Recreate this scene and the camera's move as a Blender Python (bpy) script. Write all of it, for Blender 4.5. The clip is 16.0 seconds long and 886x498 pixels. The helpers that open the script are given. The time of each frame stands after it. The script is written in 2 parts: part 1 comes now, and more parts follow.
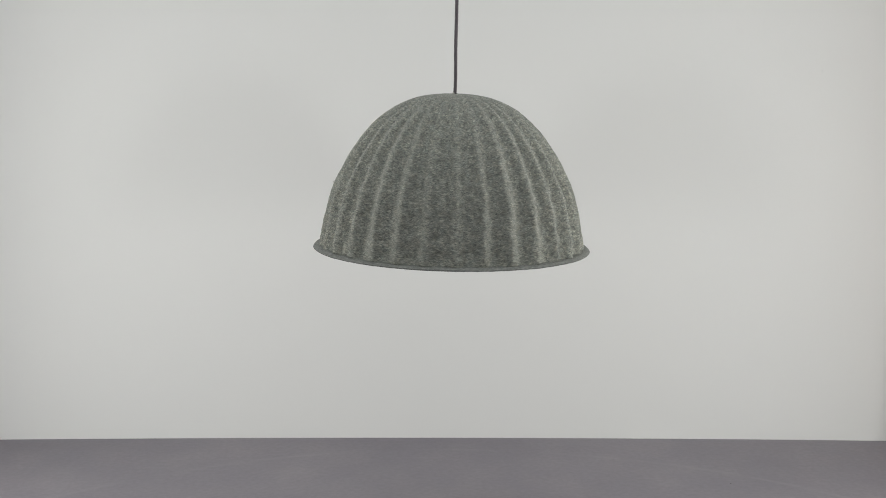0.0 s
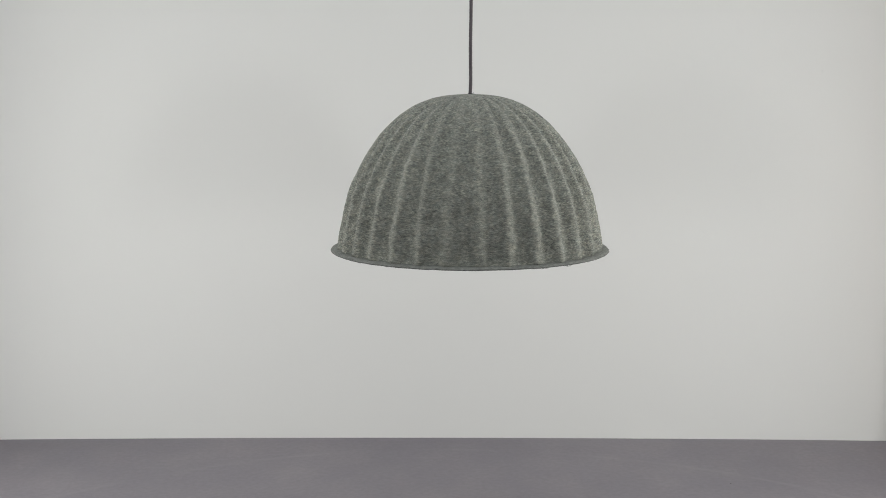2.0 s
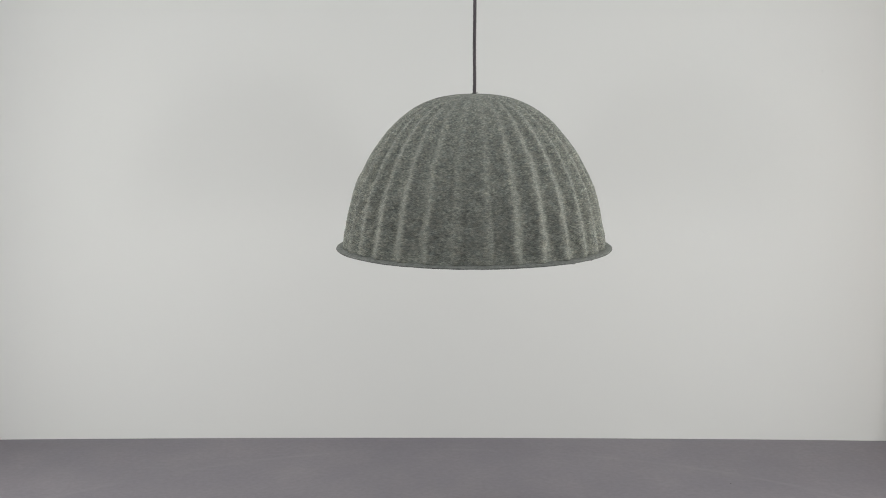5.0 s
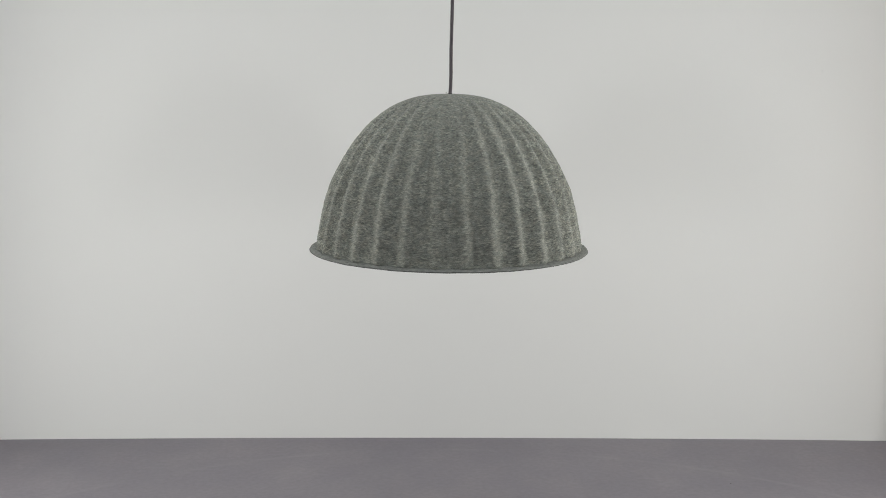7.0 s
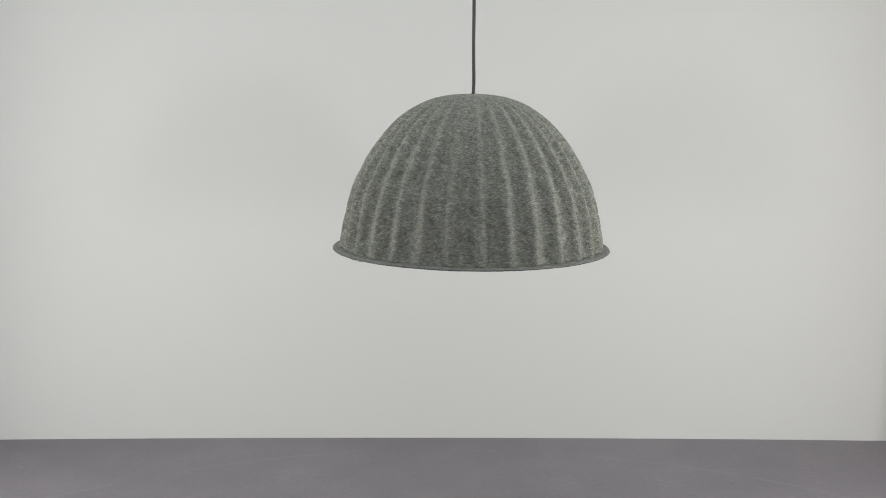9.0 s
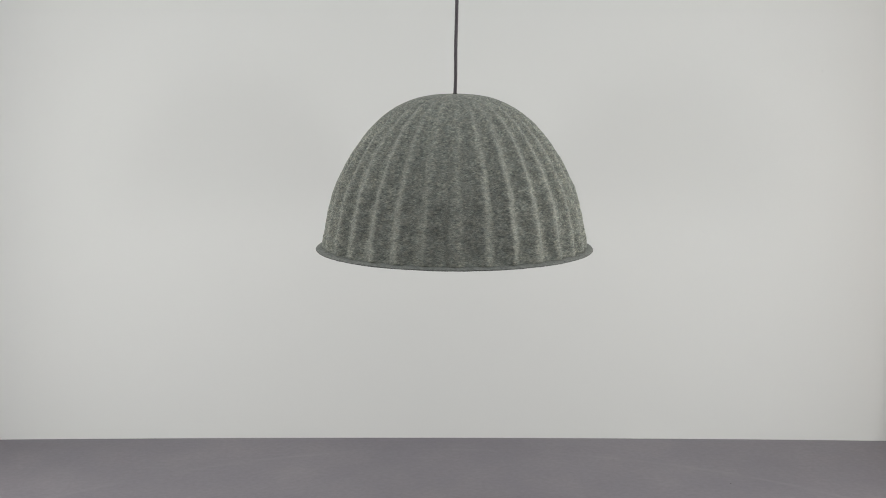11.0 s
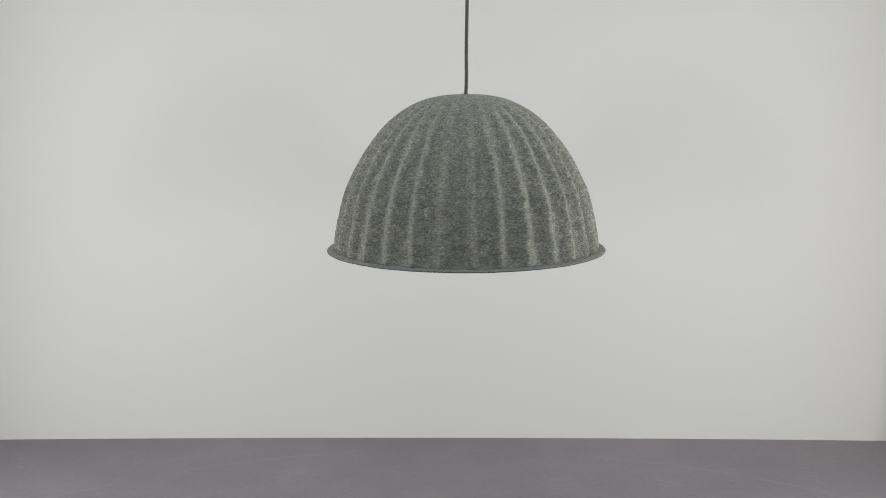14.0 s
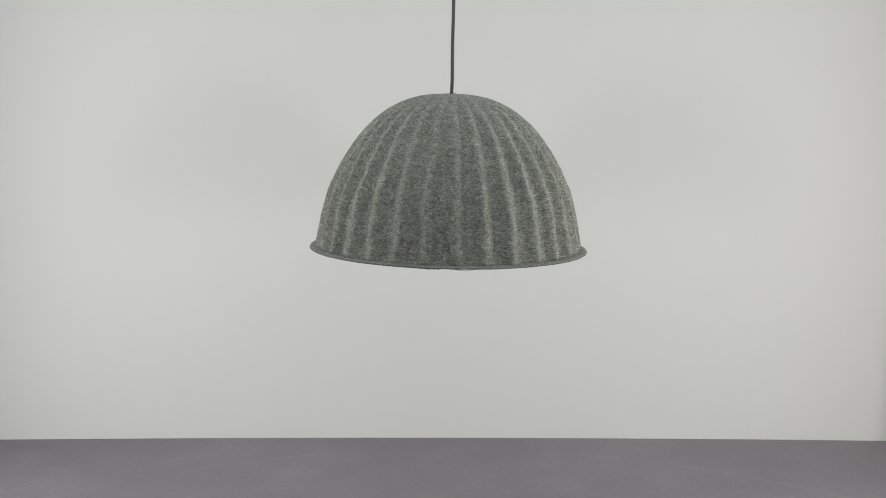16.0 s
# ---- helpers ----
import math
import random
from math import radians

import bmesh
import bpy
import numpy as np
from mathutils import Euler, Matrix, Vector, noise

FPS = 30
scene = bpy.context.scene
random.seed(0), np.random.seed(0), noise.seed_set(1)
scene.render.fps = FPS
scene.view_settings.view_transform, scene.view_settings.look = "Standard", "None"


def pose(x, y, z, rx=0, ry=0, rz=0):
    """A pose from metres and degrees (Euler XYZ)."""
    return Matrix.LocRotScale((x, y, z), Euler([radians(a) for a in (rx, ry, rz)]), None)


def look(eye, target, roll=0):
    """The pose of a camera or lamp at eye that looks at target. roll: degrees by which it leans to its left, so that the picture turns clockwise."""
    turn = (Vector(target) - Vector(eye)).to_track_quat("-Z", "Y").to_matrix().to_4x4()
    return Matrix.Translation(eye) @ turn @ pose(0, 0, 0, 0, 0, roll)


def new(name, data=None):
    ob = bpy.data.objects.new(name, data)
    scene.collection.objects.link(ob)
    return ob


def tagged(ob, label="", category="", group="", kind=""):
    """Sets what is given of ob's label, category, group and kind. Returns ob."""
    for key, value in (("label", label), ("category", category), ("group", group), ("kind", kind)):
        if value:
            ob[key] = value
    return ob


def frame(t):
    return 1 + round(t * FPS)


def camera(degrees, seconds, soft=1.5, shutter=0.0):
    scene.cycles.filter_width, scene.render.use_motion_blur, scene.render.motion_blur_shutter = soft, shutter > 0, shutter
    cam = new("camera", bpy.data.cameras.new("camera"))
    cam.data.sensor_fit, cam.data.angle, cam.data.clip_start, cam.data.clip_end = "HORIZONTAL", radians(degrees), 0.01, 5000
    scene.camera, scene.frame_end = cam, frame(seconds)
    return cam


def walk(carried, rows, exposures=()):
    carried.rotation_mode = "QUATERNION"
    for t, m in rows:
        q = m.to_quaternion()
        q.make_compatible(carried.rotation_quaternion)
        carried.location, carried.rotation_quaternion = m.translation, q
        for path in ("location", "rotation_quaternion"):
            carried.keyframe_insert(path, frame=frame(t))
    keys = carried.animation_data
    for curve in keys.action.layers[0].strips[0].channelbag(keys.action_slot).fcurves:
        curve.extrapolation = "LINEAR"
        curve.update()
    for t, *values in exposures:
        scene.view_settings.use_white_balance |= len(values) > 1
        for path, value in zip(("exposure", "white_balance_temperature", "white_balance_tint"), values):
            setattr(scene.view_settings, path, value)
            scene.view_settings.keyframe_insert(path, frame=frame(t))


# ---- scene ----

# ---- camera: a phone on a tripod, short telephoto ----
EYE_Z = 1.13
cam = camera(37.5, 16.0, soft=0.95, shutter=0.3)
STAND = pose(0, 0, EYE_Z, 90 - 8.98, 0, 0)
walk(cam, [(0.0, STAND), (16.0, STAND)])

# ---- light: a ceiling panel over the lamp, a softbox on each side of it and two lamps far behind the camera ----
world = bpy.data.worlds.new("world")
scene.world = world
world.use_nodes = True
world.node_tree.nodes["Background"].inputs["Color"].default_value = (0.75, 0.8, 0.9, 1)
world.node_tree.nodes["Background"].inputs["Strength"].default_value = 0.05


def area(name, eye, target, w, h, watts, colour):
    lamp = bpy.data.lights.new(name, "AREA")
    lamp.shape, lamp.size, lamp.size_y, lamp.energy, lamp.color = "RECTANGLE", w, h, watts, colour
    ob = new(name, lamp)
    ob.matrix_world = look(eye, target)
    return ob


COOL, NEUTRAL, WARM = (0.935, 0.985, 1.0), (0.98, 0.995, 1.0), (0.99, 0.99, 0.945)
area("ceiling_panel", (-0.05, 1.8, 3.3), (0.0, 2.3, 0), 1.0, 0.7, 28.2, COOL)
area("softbox_left", (-1.52, 2.6, 0.74), (0.6, 2.5, 0.58), 1.0, 1.4, 13.8, WARM)
area("softbox_right", (1.52, 2.42, 0.74), (-0.6, 2.42, 0.6), 0.8, 1.4, 16.4, WARM)
area("front_lamp_left", (-3.85, -4.35, 0.95), (0.05, 2.6, 0.9), 0.8, 0.8, 45, NEUTRAL)
area("front_lamp_right", (3.95, -4.2, 0.95), (0.05, 2.6, 0.9), 0.7, 0.7, 52, NEUTRAL)


# ---- materials ----
def material(name, rough=0.6, metal=0.0):
    m = bpy.data.materials.new(name)
    m.use_nodes = True
    nt = m.node_tree
    b = nt.nodes["Principled BSDF"]
    b.inputs["Roughness"].default_value = rough
    b.inputs["Metallic"].default_value = metal
    return m, nt, b


def node(nt, kind, **values):
    n = nt.nodes.new(kind)
    for k, v in values.items():
        n.inputs[k.replace("_", " ")].default_value = v
    return n


def scaled(nt, scale):
    co = nt.nodes.new("ShaderNodeTexCoord")
    mp = nt.nodes.new("ShaderNodeMapping")
    mp.inputs["Scale"].default_value = scale
    nt.links.new(co.outputs["Object"], mp.inputs["Vector"])
    return mp.outputs["Vector"]


def noise_of(nt, vec, scale, detail=4.0, rough=0.55):
    n = node(nt, "ShaderNodeTexNoise", Scale=scale, Detail=detail, Roughness=rough)
    nt.links.new(vec, n.inputs["Vector"])
    return n.outputs["Fac"]


def ramp(nt, fac, stops):
    r = nt.nodes.new("ShaderNodeValToRGB")
    el = r.color_ramp.elements
    while len(el) < len(stops):
        el.new(0.5)
    for e, (at, c) in zip(el, stops):
        e.position, e.color = at, (*c, 1)
    nt.links.new(fac, r.inputs["Fac"])
    return r.outputs["Color"]


def mix(nt, fac, a, b, how="MIX"):
    n = nt.nodes.new("ShaderNodeMix")
    n.data_type, n.blend_type = "RGBA", how
    for sock, v in ((n.inputs[0], fac), (n.inputs[6], a), (n.inputs[7], b)):
        if isinstance(v, (int, float, tuple)):
            sock.default_value = v if isinstance(v, (int, float)) else (*v, 1)
        else:
            nt.links.new(v, sock)
    return n.outputs[2]


def calc(nt, how, a, b=0.0):
    n = nt.nodes.new("ShaderNodeMath")
    n.operation = how
    for sock, v in zip(n.inputs, (a, b)):
        if isinstance(v, (int, float)):
            sock.default_value = v
        else:
            nt.links.new(v, sock)
    return n.outputs[0]


def bump(nt, bsdf, height, strength, dist):
    n = node(nt, "ShaderNodeBump", Strength=strength, Distance=dist)
    nt.links.new(height, n.inputs["Height"])
    nt.links.new(n.outputs["Normal"], bsdf.inputs["Normal"])


def felt():
    """Pressed felt of recycled fibres: tangled dark and pale flecks over clouds of tone."""
    m, nt, b = material("grey_felt", 0.95)
    flat = scaled(nt, (1, 1, 1.5))
    tangle = node(nt, "ShaderNodeTexNoise", Scale=170.0, Detail=4.0, Roughness=0.7, Distortion=1.2)
    nt.links.new(flat, tangle.inputs["Vector"])
    flecks = tangle.outputs["Fac"]
    fine = noise_of(nt, flat, 430, 2, 0.6)
    cloud = noise_of(nt, scaled(nt, (1, 1, 1.3)), 62, 5, 0.7)
    hue = noise_of(nt, scaled(nt, (1, 1, 1)), 95, 3, 0.6)
    base = ramp(nt, flecks, [(0.3, FELT_DARK), (0.5, FELT_MID), (0.7, FELT_LIGHT)])
    grain = ramp(nt, fine, [(0.33, (0.53, 0.54, 0.54)), (0.67, (1.41, 1.41, 1.39))])
    tone = ramp(nt, cloud, [(0.3, (0.8, 0.81, 0.81)), (0.5, (1.0, 1.0, 1.0)), (0.7, (1.2, 1.2, 1.19))])
    tint = ramp(nt, hue, [(0.35, (0.975, 1.0, 1.0)), (0.65, (1.03, 1.0, 0.965))])
    col = mix(nt, 1.0, mix(nt, 1.0, base, grain, "MULTIPLY"), mix(nt, 1.0, tone, tint, "MULTIPLY"), "MULTIPLY")
    nt.links.new(col, b.inputs["Base Color"])
    b.inputs["Specular IOR Level"].default_value = 0.15
    b.inputs["Sheen Weight"].default_value = 0.12
    b.inputs["Sheen Roughness"].default_value = 0.6
    bump(nt, b, calc(nt, "ADD", flecks, calc(nt, "MULTIPLY", fine, 0.6)), 0.45, 0.0022)
    return m


FELT_DARK, FELT_MID, FELT_LIGHT = (0.106, 0.113, 0.107), (0.245, 0.252, 0.232), (0.455, 0.455, 0.386)


def rim_felt():
    m, nt, b = material("pressed_rim_felt", 0.9)
    v = scaled(nt, (1, 1, 1))
    col = ramp(nt, noise_of(nt, v, 230, 4, 0.65), [(0.32, (0.12, 0.126, 0.12)), (0.68, (0.32, 0.328, 0.3))])
    nt.links.new(col, b.inputs["Base Color"])
    b.inputs["Specular IOR Level"].default_value = 0.2
    bump(nt, b, noise_of(nt, v, 240, 3), 0.7, 0.0015)
    return m


def wall_paint(name, light, dark):
    m, nt, b = material(name, 0.75)
    v = scaled(nt, (1, 1, 1))
    col = mix(nt, noise_of(nt, v, 1.6, 3), light, dark)
    nt.links.new(col, b.inputs["Base Color"])
    b.inputs["Specular IOR Level"].default_value = 0.25
    bump(nt, b, noise_of(nt, v, 120, 3), 0.05, 0.001)
    return m


def concrete():
    """Trowelled, sealed concrete: cloudy grey with a violet cast, pale scuffs and one long curved scratch."""
    m, nt, b = material("sealed_concrete", 0.4)
    v = scaled(nt, (1, 1, 1))
    broad = noise_of(nt, scaled(nt, (1, 0.8, 1)), 1.9, 5, 0.6)
    patch = noise_of(nt, scaled(nt, (1.5, 1.0, 1)), 5, 6, 0.62)
    base = ramp(nt, broad, [(0.3, (0.198, 0.182, 0.21)), (0.7, (0.255, 0.235, 0.257))])
    tone = ramp(nt, patch, [(0.32, (0.92, 0.915, 0.94)), (0.5, (1.0, 1.0, 1.0)), (0.68, (1.1, 1.09, 1.075))])
    col = mix(nt, 1.0, base, tone, "MULTIPLY")
    speck = ramp(nt, noise_of(nt, v, 70, 3, 0.6), [(0.3, (0.93, 0.93, 0.93)), (0.7, (1.06, 1.06, 1.06))])
    col = mix(nt, 1.0, col, speck, "MULTIPLY")
    # the curved scratch: a circle of 1.5 m, broken and of uneven width
    off = nt.nodes.new("ShaderNodeVectorMath")
    off.operation = "DISTANCE"
    warp = node(nt, "ShaderNodeTexNoise", Scale=1.3, Detail=3.0)
    nt.links.new(v, warp.inputs["Vector"])
    shift = nt.nodes.new("ShaderNodeVectorMath")
    shift.operation = "MULTIPLY_ADD"
    shift.inputs[1].default_value = (0.05, 0.05, 0)
    nt.links.new(warp.outputs["Color"], shift.inputs[0])
    nt.links.new(v, shift.inputs[2])
    nt.links.new(shift.outputs[0], off.inputs[0])
    off.inputs[1].default_value = (0.04, 2.06, 0)
    gap = calc(nt, "ABSOLUTE", calc(nt, "SUBTRACT", off.outputs["Value"], 1.5))
    line = calc(nt, "SUBTRACT", 1.0, calc(nt, "MULTIPLY", gap, 70.0))
    line = calc(nt, "MAXIMUM", line, 0.0)
    broken = calc(nt, "MAXIMUM", calc(nt, "MULTIPLY", calc(nt, "SUBTRACT", noise_of(nt, v, 5, 3), 0.36), 2.2), 0.0)
    col = mix(nt, calc(nt, "MULTIPLY", calc(nt, "MULTIPLY", line, broken), 0.42), col, (0.33, 0.31, 0.32))
    nt.links.new(col, b.inputs["Base Color"])
    rough = calc(nt, "ADD", calc(nt, "MULTIPLY", patch, 0.25), 0.38)
    nt.links.new(rough, b.inputs["Roughness"])
    b.inputs["Specular IOR Level"].default_value = 0.35
    bump(nt, b, patch, 0.08, 0.004)
    return m


def cord_cloth():
    m, nt, b = material("woven_cord", 0.8)
    w = node(nt, "ShaderNodeTexWave", Scale=260.0, Distortion=1.0)
    nt.links.new(scaled(nt, (1, 1, 1)), w.inputs["Vector"])
    nt.links.new(ramp(nt, w.outputs["Fac"], [(0.2, (0.078, 0.066, 0.074)), (0.8, (0.15, 0.13, 0.144))]), b.inputs["Base Color"])
    bump(nt, b, w.outputs["Fac"], 0.4, 0.0006)
    return m


def plain(name, colour, rough):
    m, nt, b = material(name, rough)
    v = scaled(nt, (1, 1, 1))
    nt.links.new(mix(nt, noise_of(nt, v, 60, 3), colour, tuple(c * 0.8 for c in colour)), b.inputs["Base Color"])
    return m


FELT, RIM = felt(), rim_felt()
WHITE = wall_paint("white_wall_paint", (0.80, 0.80, 0.782), (0.772, 0.776, 0.762))
TAN = wall_paint("brown_wall_paint", (0.15, 0.12, 0.1), (0.12, 0.1, 0.085))
SAND = wall_paint("sand_slab_paint", (0.6, 0.5, 0.42), (0.55, 0.46, 0.38))
CEIL = wall_paint("white_ceiling_paint", (0.8, 0.8, 0.79), (0.77, 0.77, 0.77))
CONCRETE, CORD = concrete(), cord_cloth()
NEAR_BLACK = plain("near_black", (0.03, 0.028, 0.03), 0.5)
EDGE_SHADE = plain("edge_shade_felt", (0.1, 0.102, 0.098), 0.9)
THREAD = plain("dark_thread", (0.06, 0.06, 0.055), 0.9)
PALE_THREAD = plain("pale_thread", (0.5, 0.5, 0.47), 0.9)


# ---- building helpers ----
def part(name, bm, mat, parent=None, label="", smooth=True):
    me = bpy.data.meshes.new(name)
    bm.normal_update()
    bm.to_mesh(me)
    bm.free()
    me.materials.append(mat)
    me.polygons.foreach_set("use_smooth", [smooth] * len(me.polygons))
    ob = new(name, me)
    ob.parent = parent
    if label:
        tagged(ob, label)
    return ob


def box(bm, lo, hi):
    made = bmesh.ops.create_cube(bm, size=1)["verts"]
    for v in made:
        v.co = Vector([l + (c + 0.5) * (h - l) for c, l, h in zip(v.co, lo, hi)])


def tube(bm, points, radius, sides=8):
    rings = []
    for i, p in enumerate(points):
        a, c = points[max(i - 1, 0)], points[min(i + 1, len(points) - 1)]
        q = (Vector(c) - Vector(a)).to_track_quat("Z", "Y")
        rings.append([bm.verts.new(Vector(p) + q @ Vector((radius * math.cos(k), radius * math.sin(k), 0)))
                      for k in (2 * math.pi * j / sides for j in range(sides))])
    for r, s in zip(rings, rings[1:]):
        for j in range(sides):
            bm.faces.new((r[j], r[(j + 1) % sides], s[(j + 1) % sides], s[j]))
    bm.faces.new(rings[0][::-1])
    bm.faces.new(rings[-1])


def hermite(keys, t):
    """A smooth curve through evenly or unevenly spaced (t, value) keys."""
    n = len(keys)
    i = max(0, min(n - 2, next((k for k in range(n - 1) if t < keys[k + 1][0]), n - 2)))

    def slope(j):
        a, c = keys[max(j - 1, 0)], keys[min(j + 1, n - 1)]
        return (c[1] - a[1]) / (c[0] - a[0])
    (t0, v0), (t1, v1) = keys[i], keys[i + 1]
    h = t1 - t0
    u = (t - t0) / h
    return ((2 * u ** 3 - 3 * u ** 2 + 1) * v0 + (u ** 3 - 2 * u ** 2 + u) * h * slope(i)
            + (3 * u ** 2 - 2 * u ** 3) * v1 + (u ** 3 - u ** 2) * h * slope(i + 1))


# ---- the room ----
LEFT, RIGHT, REAR, TOP = -4.5, 4.5, -5.5, 3.336


def wall_line(x):
    """Depth of the back wall's face, which is bowed by about two centimetres."""
    x = max(-1.6, min(1.6, x))
    return 3.648 - 0.0047 * x - 0.0146 * x * x


def back_wall():
    bm = bmesh.new()
    n, x0, x1 = 90, LEFT - 0.2, RIGHT + 0.2
    cols = []
    for i in range(n + 1):
        x = x0 + (x1 - x0) * i / n
        cols.append([bm.verts.new(c) for c in ((x, wall_line(x), -0.1), (x, wall_line(x), TOP + 0.1), (x, 3.85, TOP + 0.1), (x, 3.85, -0.1))])
    for a, c in zip(cols, cols[1:]):
        for j in range(4):
            bm.faces.new((a[j], a[(j + 1) % 4], c[(j + 1) % 4], c[j]))
    bm.faces.new(cols[0][::-1])
    bm.faces.new(cols[-1])
    bmesh.ops.recalc_face_normals(bm, faces=bm.faces)
    ob = part("wall_back", bm, WHITE, smooth=False)
    return tagged(ob, "smooth white painted wall behind the hanging lamp", "wall", kind="structure")


def slab(name, lo, hi, mat, label, category):
    bm = bmesh.new()
    box(bm, lo, hi)
    return tagged(part(name, bm, mat, smooth=False), label, category, kind="structure")


floor = slab("floor", (LEFT - 0.2, REAR - 0.2, -0.15), (RIGHT + 0.2, 3.75, 0), CONCRETE, "violet-grey sealed concrete floor with faint scuffs", "floor")
wall = back_wall()


def nail_hole(x, z, r):
    bm = bmesh.new()
    bmesh.ops.create_cone(bm, cap_ends=True, segments=10, radius1=r, radius2=r * 0.7, depth=0.002, matrix=pose(x, wall_line(x), z, 90))
    part("nail_hole", bm, NEAR_BLACK, wall)


nail_hole(1.045, 1.053, 0.0011)
nail_hole(0.684, 0.658, 0.0007)


def dirt_speck(x, y, r):
    bm = bmesh.new()
    bmesh.ops.create_icosphere(bm, subdivisions=2, radius=r, matrix=pose(x, y, 0.0004) @ Matrix.Diagonal((1.0, 1.3, 0.4, 1)))
    part("dirt_speck", bm, NEAR_BLACK, floor)


dirt_speck(0.7466, 3.251, 0.0011)
slab("wall_left", (LEFT - 0.2, REAR, 0), (LEFT, 3.6, TOP), TAN, "plain brown painted side wall", "wall")
slab("wall_right", (RIGHT, REAR, 0), (RIGHT + 0.2, 3.6, TOP), TAN, "plain brown painted side wall", "wall")
# Unseen slab, added to shade and tint the right end of the back wall
slab("shading_slab", (1.39, 3.24, 0), (1.6, 3.61, TOP), SAND, "unseen sand-coloured slab added to shade the back wall's right end", "wall")
slab("wall_front", (LEFT - 0.2, REAR - 0.2, 0), (RIGHT + 0.2, REAR, TOP), TAN, "plain brown wall behind the camera", "wall")
slab("ceiling", (LEFT - 0.2, REAR - 0.2, TOP), (RIGHT + 0.2, 3.6, TOP + 0.15), CEIL, "plain white painted ceiling", "ceiling")

# ---- the pendant lamp ----
CORD_LENGTH = 2.304
APEX = Vector((0, 2.576, EYE_Z - 0.0991))
HOOK_X = 0.07
lamp = new("pendant_lamp")
lamp.location = (HOOK_X, APEX.y, APEX.z + CORD_LENGTH)
tagged(lamp, "pleated grey felt bell pendant lamp turning on a dark cord", "pendant lamp")

RIBS, RIB_PHASE = 30, -6.4
# radius and depth below the apex
PROFILE = [(0.0, 0.006), (0.0008, 0.022), (0.0022, 0.041), (0.0078, 0.0714), (0.0228, 0.1086), (0.0455, 0.142), (0.0753, 0.1716),
           (0.1205, 0.204), (0.1625, 0.226), (0.185, 0.2362), (0.22, 0.2458), (0.249, 0.2524), (0.27, 0.2566), (0.288, 0.2598)]


def shell_radius(z):
    return hermite(PROFILE, z)


def pleat(z, r, a):
    """How far the pleats stand out of the shell: uneven ridges, broad with narrow creases near the apex and narrower below."""
    ca, sa = math.cos(a), math.sin(a)
    drift = radians(0.8) * noise.noise((5 * ca, 5 * sa, 13 * z)) + radians(0.75) * noise.noise((11 * ca, 11 * sa, 55 * z + 5))
    c = 0.5 + 0.5 * math.cos(RIBS * (a + drift - radians(RIB_PHASE)))
    grow = min(1.0, max(0.0, (r - 0.012) / 0.225)) ** 0.75
    wobble = 1 + 0.25 * noise.noise((8 * ca, 8 * sa, 9 * z)) + 0.2 * noise.noise((16 * ca, 16 * sa, 45 * z))
    lump = 0.0007 * noise.noise((70 * r * ca, 70 * r * sa, 80 * z)) + 0.0006 * noise.noise((150 * r * ca, 150 * r * sa, 170 * z))
    low = min(1.0, max(0.0, (r - 0.06) / 0.17))
    low *= low * (3 - 2 * low)
    return grow * ((0.012 + 0.0028 * low) * wobble * (c ** (0.6 + 0.6 * low) - 0.81) + lump)


def shade_mesh():
    n = 720
    bm = bmesh.new()
    zs = [0.0, 0.0004, 0.001, 0.002, 0.0035, 0.0055, 0.008, 0.011, 0.015, 0.0195, 0.025, 0.028, 0.031, 0.0345, 0.038, 0.042, 0.046]
    zs += [0.046 + (0.286 - 0.046) * (k + 1) / 80 for k in range(80)]
    rows = []
    for z in zs:
        r = shell_radius(z)
        ring = []
        for k in range(n):
            a = 2 * math.pi * k / n
            soft = noise.noise((r * 9 * math.cos(a), r * 9 * math.sin(a), z * 30)) * 0.0008 * min(1, r / 0.1)
            rr = r + pleat(z, r, a) + soft
            # the angle runs from the local -y side, counter-clockwise
            ring.append((rr * math.sin(a), -rr * math.cos(a), -z))
        rows.append(ring)
    # the foot, where pleats die out into the rim
    foot = [(0.293, 0.2602, 0.97), (0.298, 0.261, 0.9), (0.3008, 0.2614, 0.8), (0.302, 0.2605, 0.65)]
    for z, r, keep in foot:
        rows.append([((r + keep * pleat(0.286, r, a)) * math.sin(a), -(r + keep * pleat(0.286, r, a)) * math.cos(a), -z)
                     for a in (2 * math.pi * k / n for k in range(n))])
    # the smooth inner face
    inner = [(0.3036, 0.248), (0.285, 0.239)] + [(z + 0.002, shell_radius(z) - 0.0205) for z in (0.25, 0.2, 0.15, 0.1, 0.06, 0.035, 0.018)] + [(0.0105, 0.05), (0.0075, 0.0062)]
    for z, r in inner:
        rows.append([(r * math.sin(a), -r * math.cos(a), -z) for a in (2 * math.pi * k / n for k in range(n))])
    vs = [[bm.verts.new(p) for p in ring] for ring in rows]
    vs.append(vs[0])
    for p, q in zip(vs, vs[1:]):
        for k in range(n):
            bm.faces.new((p[k], q[k], q[(k + 1) % n], p[(k + 1) % n]))
    return bm


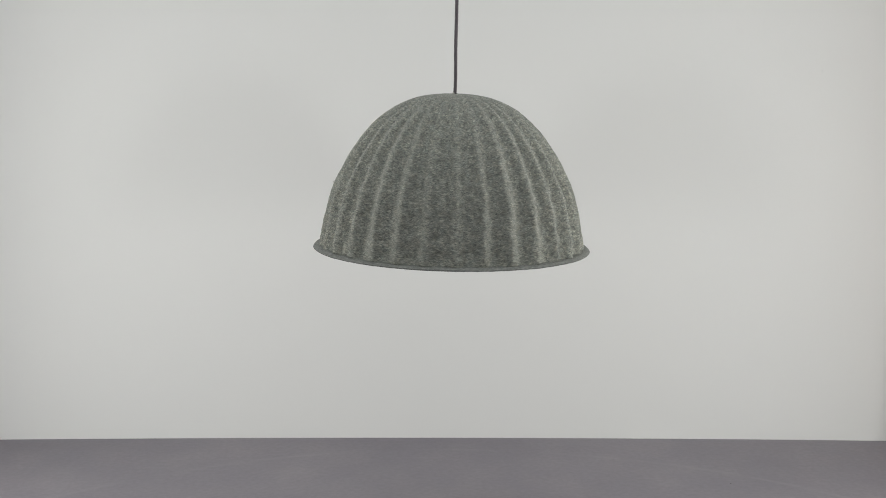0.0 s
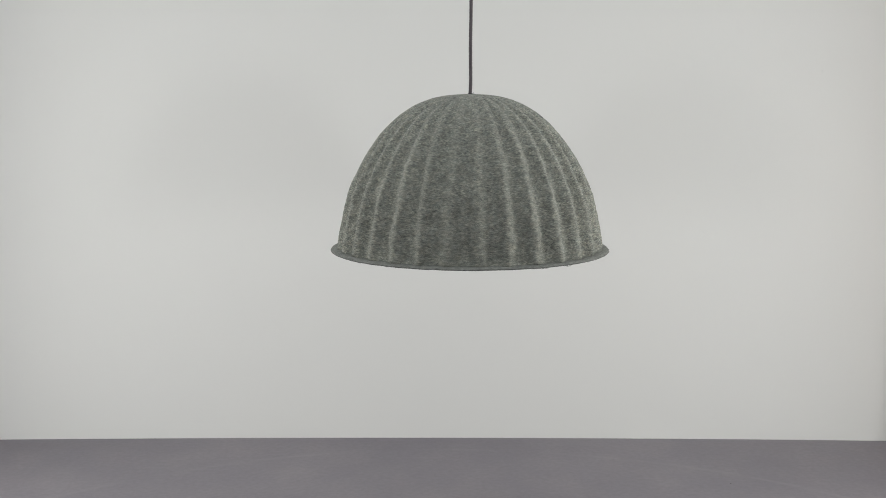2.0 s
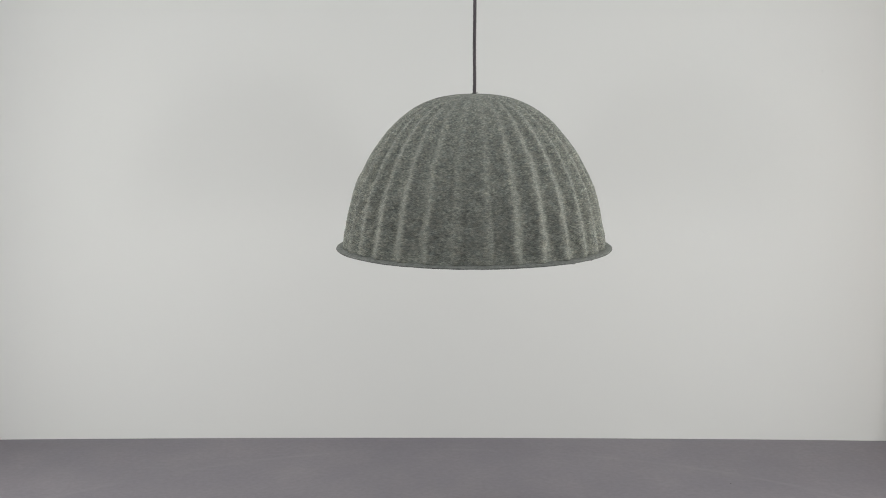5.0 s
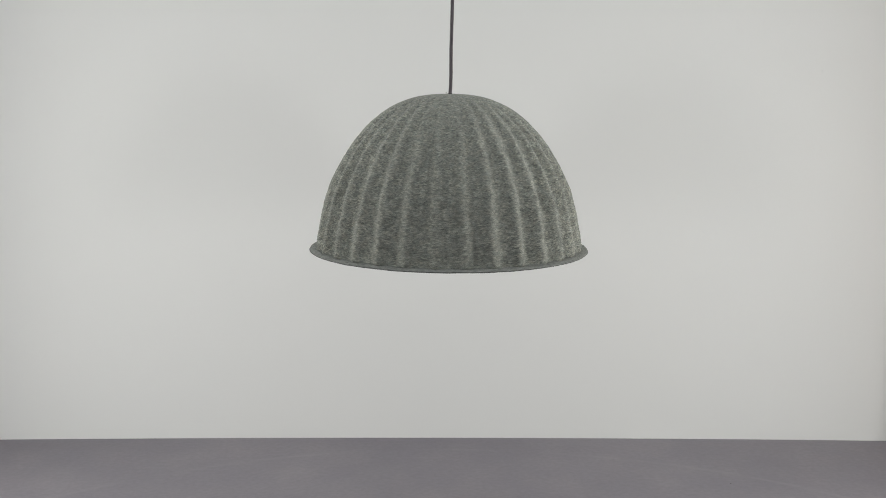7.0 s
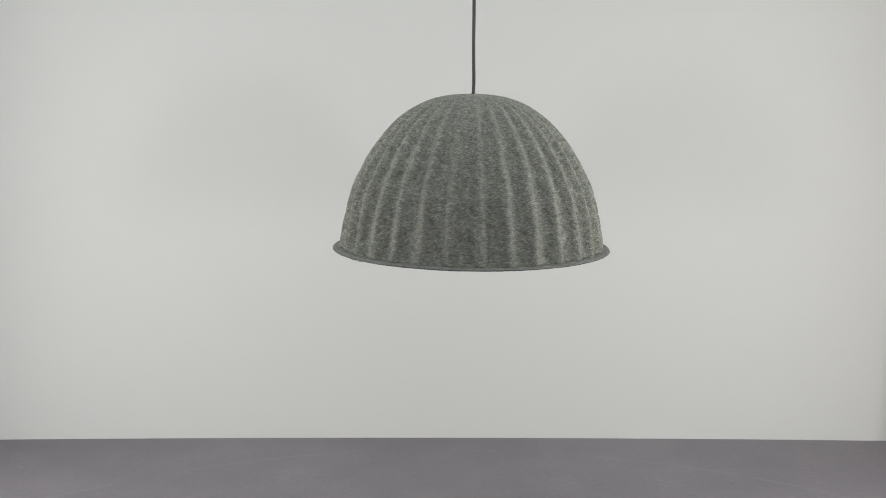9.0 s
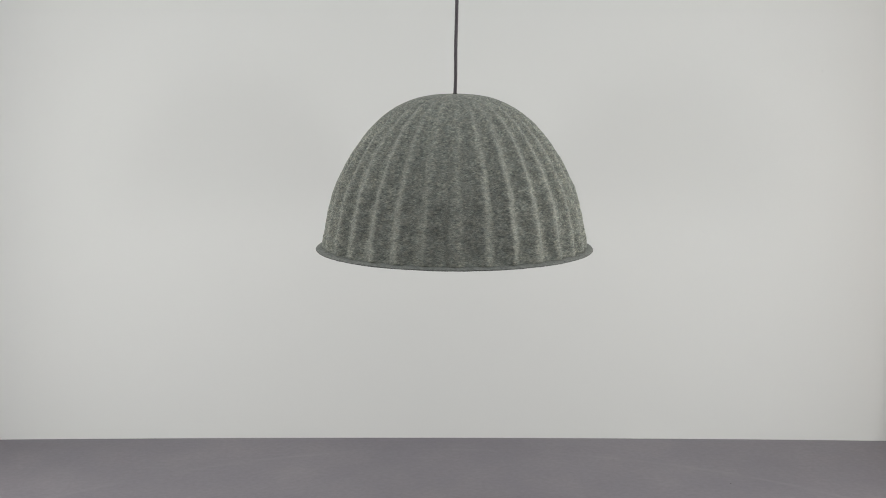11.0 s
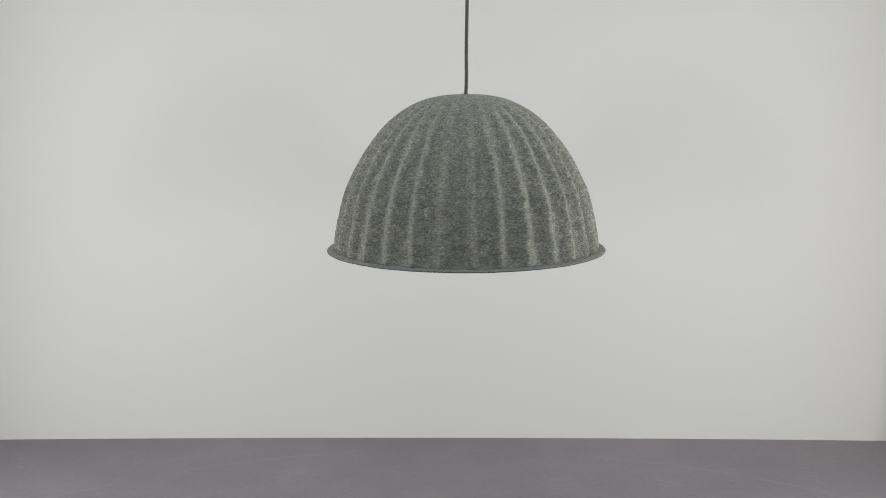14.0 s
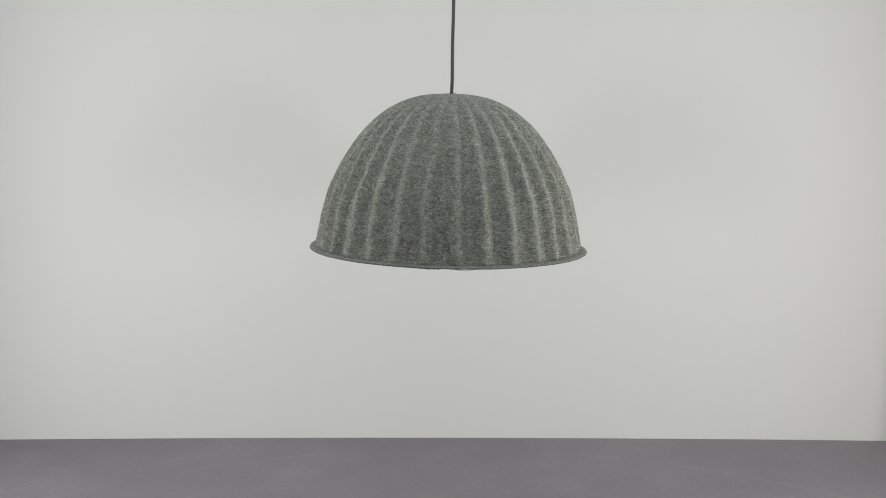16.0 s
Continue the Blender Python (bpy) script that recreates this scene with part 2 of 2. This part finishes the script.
def rim_mesh():
    """The pressed flange round the foot, slightly wavy, with a rounded edge."""
    n = 360
    bm = bmesh.new()
    section = [(0.2525, -0.301), (0.266, -0.3019), (0.271, -0.3027), (0.2744, -0.3034), (0.2751, -0.3042), (0.2747, -0.305), (0.273, -0.3055), (0.266, -0.305), (0.2525, -0.3045)]
    vs = []
    for k in range(n):
        a = 2 * math.pi * k / n
        wave = 0.0007 * noise.noise((4 * math.cos(a), 4 * math.sin(a), 3.0)) + 0.0004 * noise.noise((14 * math.cos(a), 14 * math.sin(a), 9.0))
        vs.append([bm.verts.new(((r + 0.5 * wave) * math.sin(a), -(r + 0.5 * wave) * math.cos(a), z + wave)) for r, z in section])
    for k in range(n):
        p, q = vs[k], vs[(k + 1) % n]
        for j in range(len(section)):
            i = (j + 1) % len(section)
            bm.faces.new((p[j], p[i], q[i], q[j]))
    bmesh.ops.recalc_face_normals(bm, faces=bm.faces)
    return bm


shade = part("shade", shade_mesh(), FELT, lamp)
tagged(shade, "pleated grey felt bell shade with pale and dark flecks")
part("rim", rim_mesh(), RIM, shade, "flat pressed felt rim")


def rim_shade_mesh():
    """A narrow band round the flange: shade of its lower edge, painted dark."""
    n = 360
    bm = bmesh.new()
    section = [(0.2738, -0.3046), (0.2755, -0.3047), (0.2757, -0.3054), (0.275, -0.306), (0.2734, -0.3062)]
    vs = []
    for k in range(n):
        a = 2 * math.pi * k / n
        wave = 0.0007 * noise.noise((4 * math.cos(a), 4 * math.sin(a), 3.0)) + 0.0004 * noise.noise((14 * math.cos(a), 14 * math.sin(a), 9.0))
        vs.append([bm.verts.new(((r + 0.5 * wave) * math.sin(a), -(r + 0.5 * wave) * math.cos(a), z + wave)) for r, z in section])
    for k in range(n):
        p, q = vs[k], vs[(k + 1) % n]
        for j in range(len(section)):
            i = (j + 1) % len(section)
            bm.faces.new((p[j], p[i], q[i], q[j]))
    bmesh.ops.recalc_face_normals(bm, faces=bm.faces)
    return bm


part("rim_shade_band", rim_shade_mesh(), EDGE_SHADE, shade, "dark band painted as shade along the felt rim's lower edge")


def cord_mesh():
    bm = bmesh.new()
    # a lasting bend above the shade, where the cord has kept its curl
    rises = [-0.004, 0.0, 0.006, 0.013, 0.021, 0.03, 0.042, 0.056, 0.075, 0.1, 0.125, 0.15, 0.2, 0.3, 0.6, 1.2, CORD_LENGTH]
    rings = []
    for h in rises:
        x = 0.0013 * math.sin(math.pi * h / 0.07) * math.exp(-max(h, 0) / 0.06)
        rings.append([bm.verts.new((x + 0.0033 * math.cos(k), 0.3 * x + 0.0033 * math.sin(k), h - CORD_LENGTH))
                      for k in (2 * math.pi * j / 16 for j in range(16))])
    for p, q in zip(rings, rings[1:]):
        for j in range(16):
            bm.faces.new((p[j], p[(j + 1) % 16], q[(j + 1) % 16], q[j]))
    bm.faces.new(rings[0][::-1])
    bm.faces.new(rings[-1])
    return bm


cord = part("cord", cord_mesh(), CORD, lamp, "dark mauve-brown fabric-covered cord")


# black ring added for the dark line where the cord enters the shade
def entry_ring_mesh():
    bm = bmesh.new()
    tube(bm, [(0, 0, -CORD_LENGTH - 0.003), (0, 0, -CORD_LENGTH + 0.0012)], 0.0042, 20)
    return bm


part("cord_entry_ring", entry_ring_mesh(), NEAR_BLACK, cord, "small black ring added for the dark line at the cord's entry")


def on_shade(angle, z, out=0.0):
    a = radians(angle)
    r = shell_radius(min(z, 0.288)) + pleat(z, 0.25, a) + out
    return Vector((r * math.sin(a), -r * math.cos(a), -z))


def loose_thread(steps, radius, mat, label):
    """A stray fibre: steps of (angle in degrees, depth below the apex, distance off the felt)."""
    bm = bmesh.new()
    keys = [on_shade(*s) for s in steps]
    line = [tuple(hermite([(i, k[c]) for i, k in enumerate(keys)], u / 4) for c in range(3)) for u in range(4 * len(keys) - 3)]
    tube(bm, line, radius, 6)
    return part("loose_thread", bm, mat, shade, label)


loose_thread([(-3, 0.232, 0.001), (-1.5, 0.236, 0.004), (0, 0.245, 0.003), (1, 0.25, 0.001)], 0.00038, THREAD, "dark stray thread")
loose_thread([(1, 0.252, 0.001), (3, 0.262, 0.005), (1.5, 0.272, 0.006), (4, 0.28, 0.004), (3, 0.286, 0.001)], 0.00038, THREAD, "dark stray thread")
loose_thread([(-4, 0.272, 0.001), (-2, 0.279, 0.004), (0, 0.281, 0.003), (1, 0.276, 0.001)], 0.0004, THREAD, "dark stray thread")
loose_thread([(5, 0.3055, 0.012), (8, 0.3085, 0.0145), (10, 0.3098, 0.015), (12, 0.3085, 0.0145), (15, 0.3055, 0.012)], 0.0004, THREAD, "dark stray thread")
loose_thread([(-7, 0.3055, 0.012), (-4, 0.308, 0.0145), (-1, 0.3087, 0.015), (1, 0.3055, 0.012)], 0.0004, THREAD, "dark stray thread")
loose_thread([(27.5, 0.173, 0.0005), (28.5, 0.176, 0.003), (29.6, 0.1755, 0.003), (30.2, 0.178, 0.0005)], 0.0006, PALE_THREAD, "pale stray thread")
loose_thread([(30.5, 0.2375, 0.0005), (31.3, 0.239, 0.002), (32.0, 0.2385, 0.0005)], 0.0005, PALE_THREAD, "pale stray thread")


def fibre_tuft():
    """A few pale fibres that stand up beside the cord's entry."""
    bm = bmesh.new()
    for k in range(5):
        a, h = radians(78 + 6 * k), 0.0016 + 0.0007 * (k % 3)
        way = Vector((math.sin(a), -math.cos(a), 0))
        tube(bm, [tuple(way * 0.0055 + Vector((0, 0, -0.001))), tuple(way * 0.0066 + Vector((0, 0, h * 0.7))), tuple(way * 0.0085 + Vector((0, 0, h)))], 0.0005, 6)
    return part("fibre_tuft", bm, PALE_THREAD, shade, "pale tuft of fibres beside the cord")


fibre_tuft()

# ---- how the lamp moves: sway of the apex and lean of the shade in millimetres and milliradians, every half second;
# its turn in degrees as a polynomial with small departures ----
SWAY_X = [23.3, 31.7, 43.5, 53.7, 53.1, 40.8, 24.9, 16.7, 22.2, 42.4, 61.5, 64.9, 49.6, 26.8, 13.8, 18.3, 36.1, 54.6, 59.6, 50.9, 36.0, 25.1, 23.3, 29.6, 42.1, 48.1, 48.6, 46.4, 44.5, 42.0, 35.4, 24.1, 16.7]
SWAY_Y = [7.3, 7.0, 6.4, -1.0, -5.2, -9.3, -11.1, -3.9, 5.9, 16.3, 15.3, 1.6, -14.8, -21.4, -12.8, 6.9, 20.8, 23.6, 4.4, -14.4, -23.1, -16.2, 1.6, 18.4, 24.6, 12.5, 0.2, -9.4, -10.2, -8.7, -8.6, -4.6, 4.2]
LEAN_X = [-21.2, -9.4, 6.4, 10.4, -0.2, -15.1, -24.3, -16.9, -4.1, 4.3, 2.0, -8.1, -17.1, -17.7, -7.9, -0.7, -4.2, -7.5, -11.5, -9.1, -3.8, -0.5, -2.3, -7.9, -12.9, -15.4, -12.0, -4.7, 4.7, 6.9, 1.3, -8.3, -20.7]
LEAN_Y = [7.1, 12.3, 7.8, -1.9, -11.1, -13.2, -4.7, 7.9, 14.9, 6.0, -4.5, -7.6, -4.7, -0.6, 6.0, 2.9, 4.9, 5.5, 1.0, 3.1, 2.1, -0.8, -0.2, 1.8, -8.5, -8.6, -0.4, 4.6, 3.8, 1.3, -5.8, -7.6, -13.0]
TURN = [-9.99, -1.53, 93.89, 71.43, -929.54, -667.88]
TURN_FIX = [-0.2, -0.2, -0.4, 1.4, 1.1, -0.7, -0.9, -1.1, 1.9, 0.0, 0.0, 0.0, 0.0, 1.4, -1.1, -0.8, 1.4, 0.7, -0.8, 0.0, 0.0, 0.0, 0.0, -0.4, -1.4, 1.1, 0.9, -0.6, -0.6, 1.0, 0.1, -0.8, 0.4]


def turn_at(t):
    u, total = (t - 8) / 8, 0.0
    for c in TURN:
        total = total * u + c
    return total + hermite([(i / 2, v) for i, v in enumerate(TURN_FIX)], t)


def motions():
    swing, spin = [], []
    for k in range(65):
        t = k / 4
        sx, sy, lx, ly = (hermite([(i / 2, v / 1000) for i, v in enumerate(values)], t) for values in (SWAY_X, SWAY_Y, LEAN_X, LEAN_Y))
        way = Vector((sx - HOOK_X, sy, -CORD_LENGTH)).normalized()
        hang = Vector((0, 0, -1)).rotation_difference(way).to_matrix().to_4x4()
        swing.append((t, hang))
        lean = Matrix.Rotation(ly, 4, "X") @ Matrix.Rotation(-lx, 4, "Y")
        spin.append((t, Matrix.Translation(way * CORD_LENGTH) @ lean @ Matrix.Rotation(radians(turn_at(t)), 4, "Z")))
    walk(cord, swing)
    walk(shade, spin)


motions()
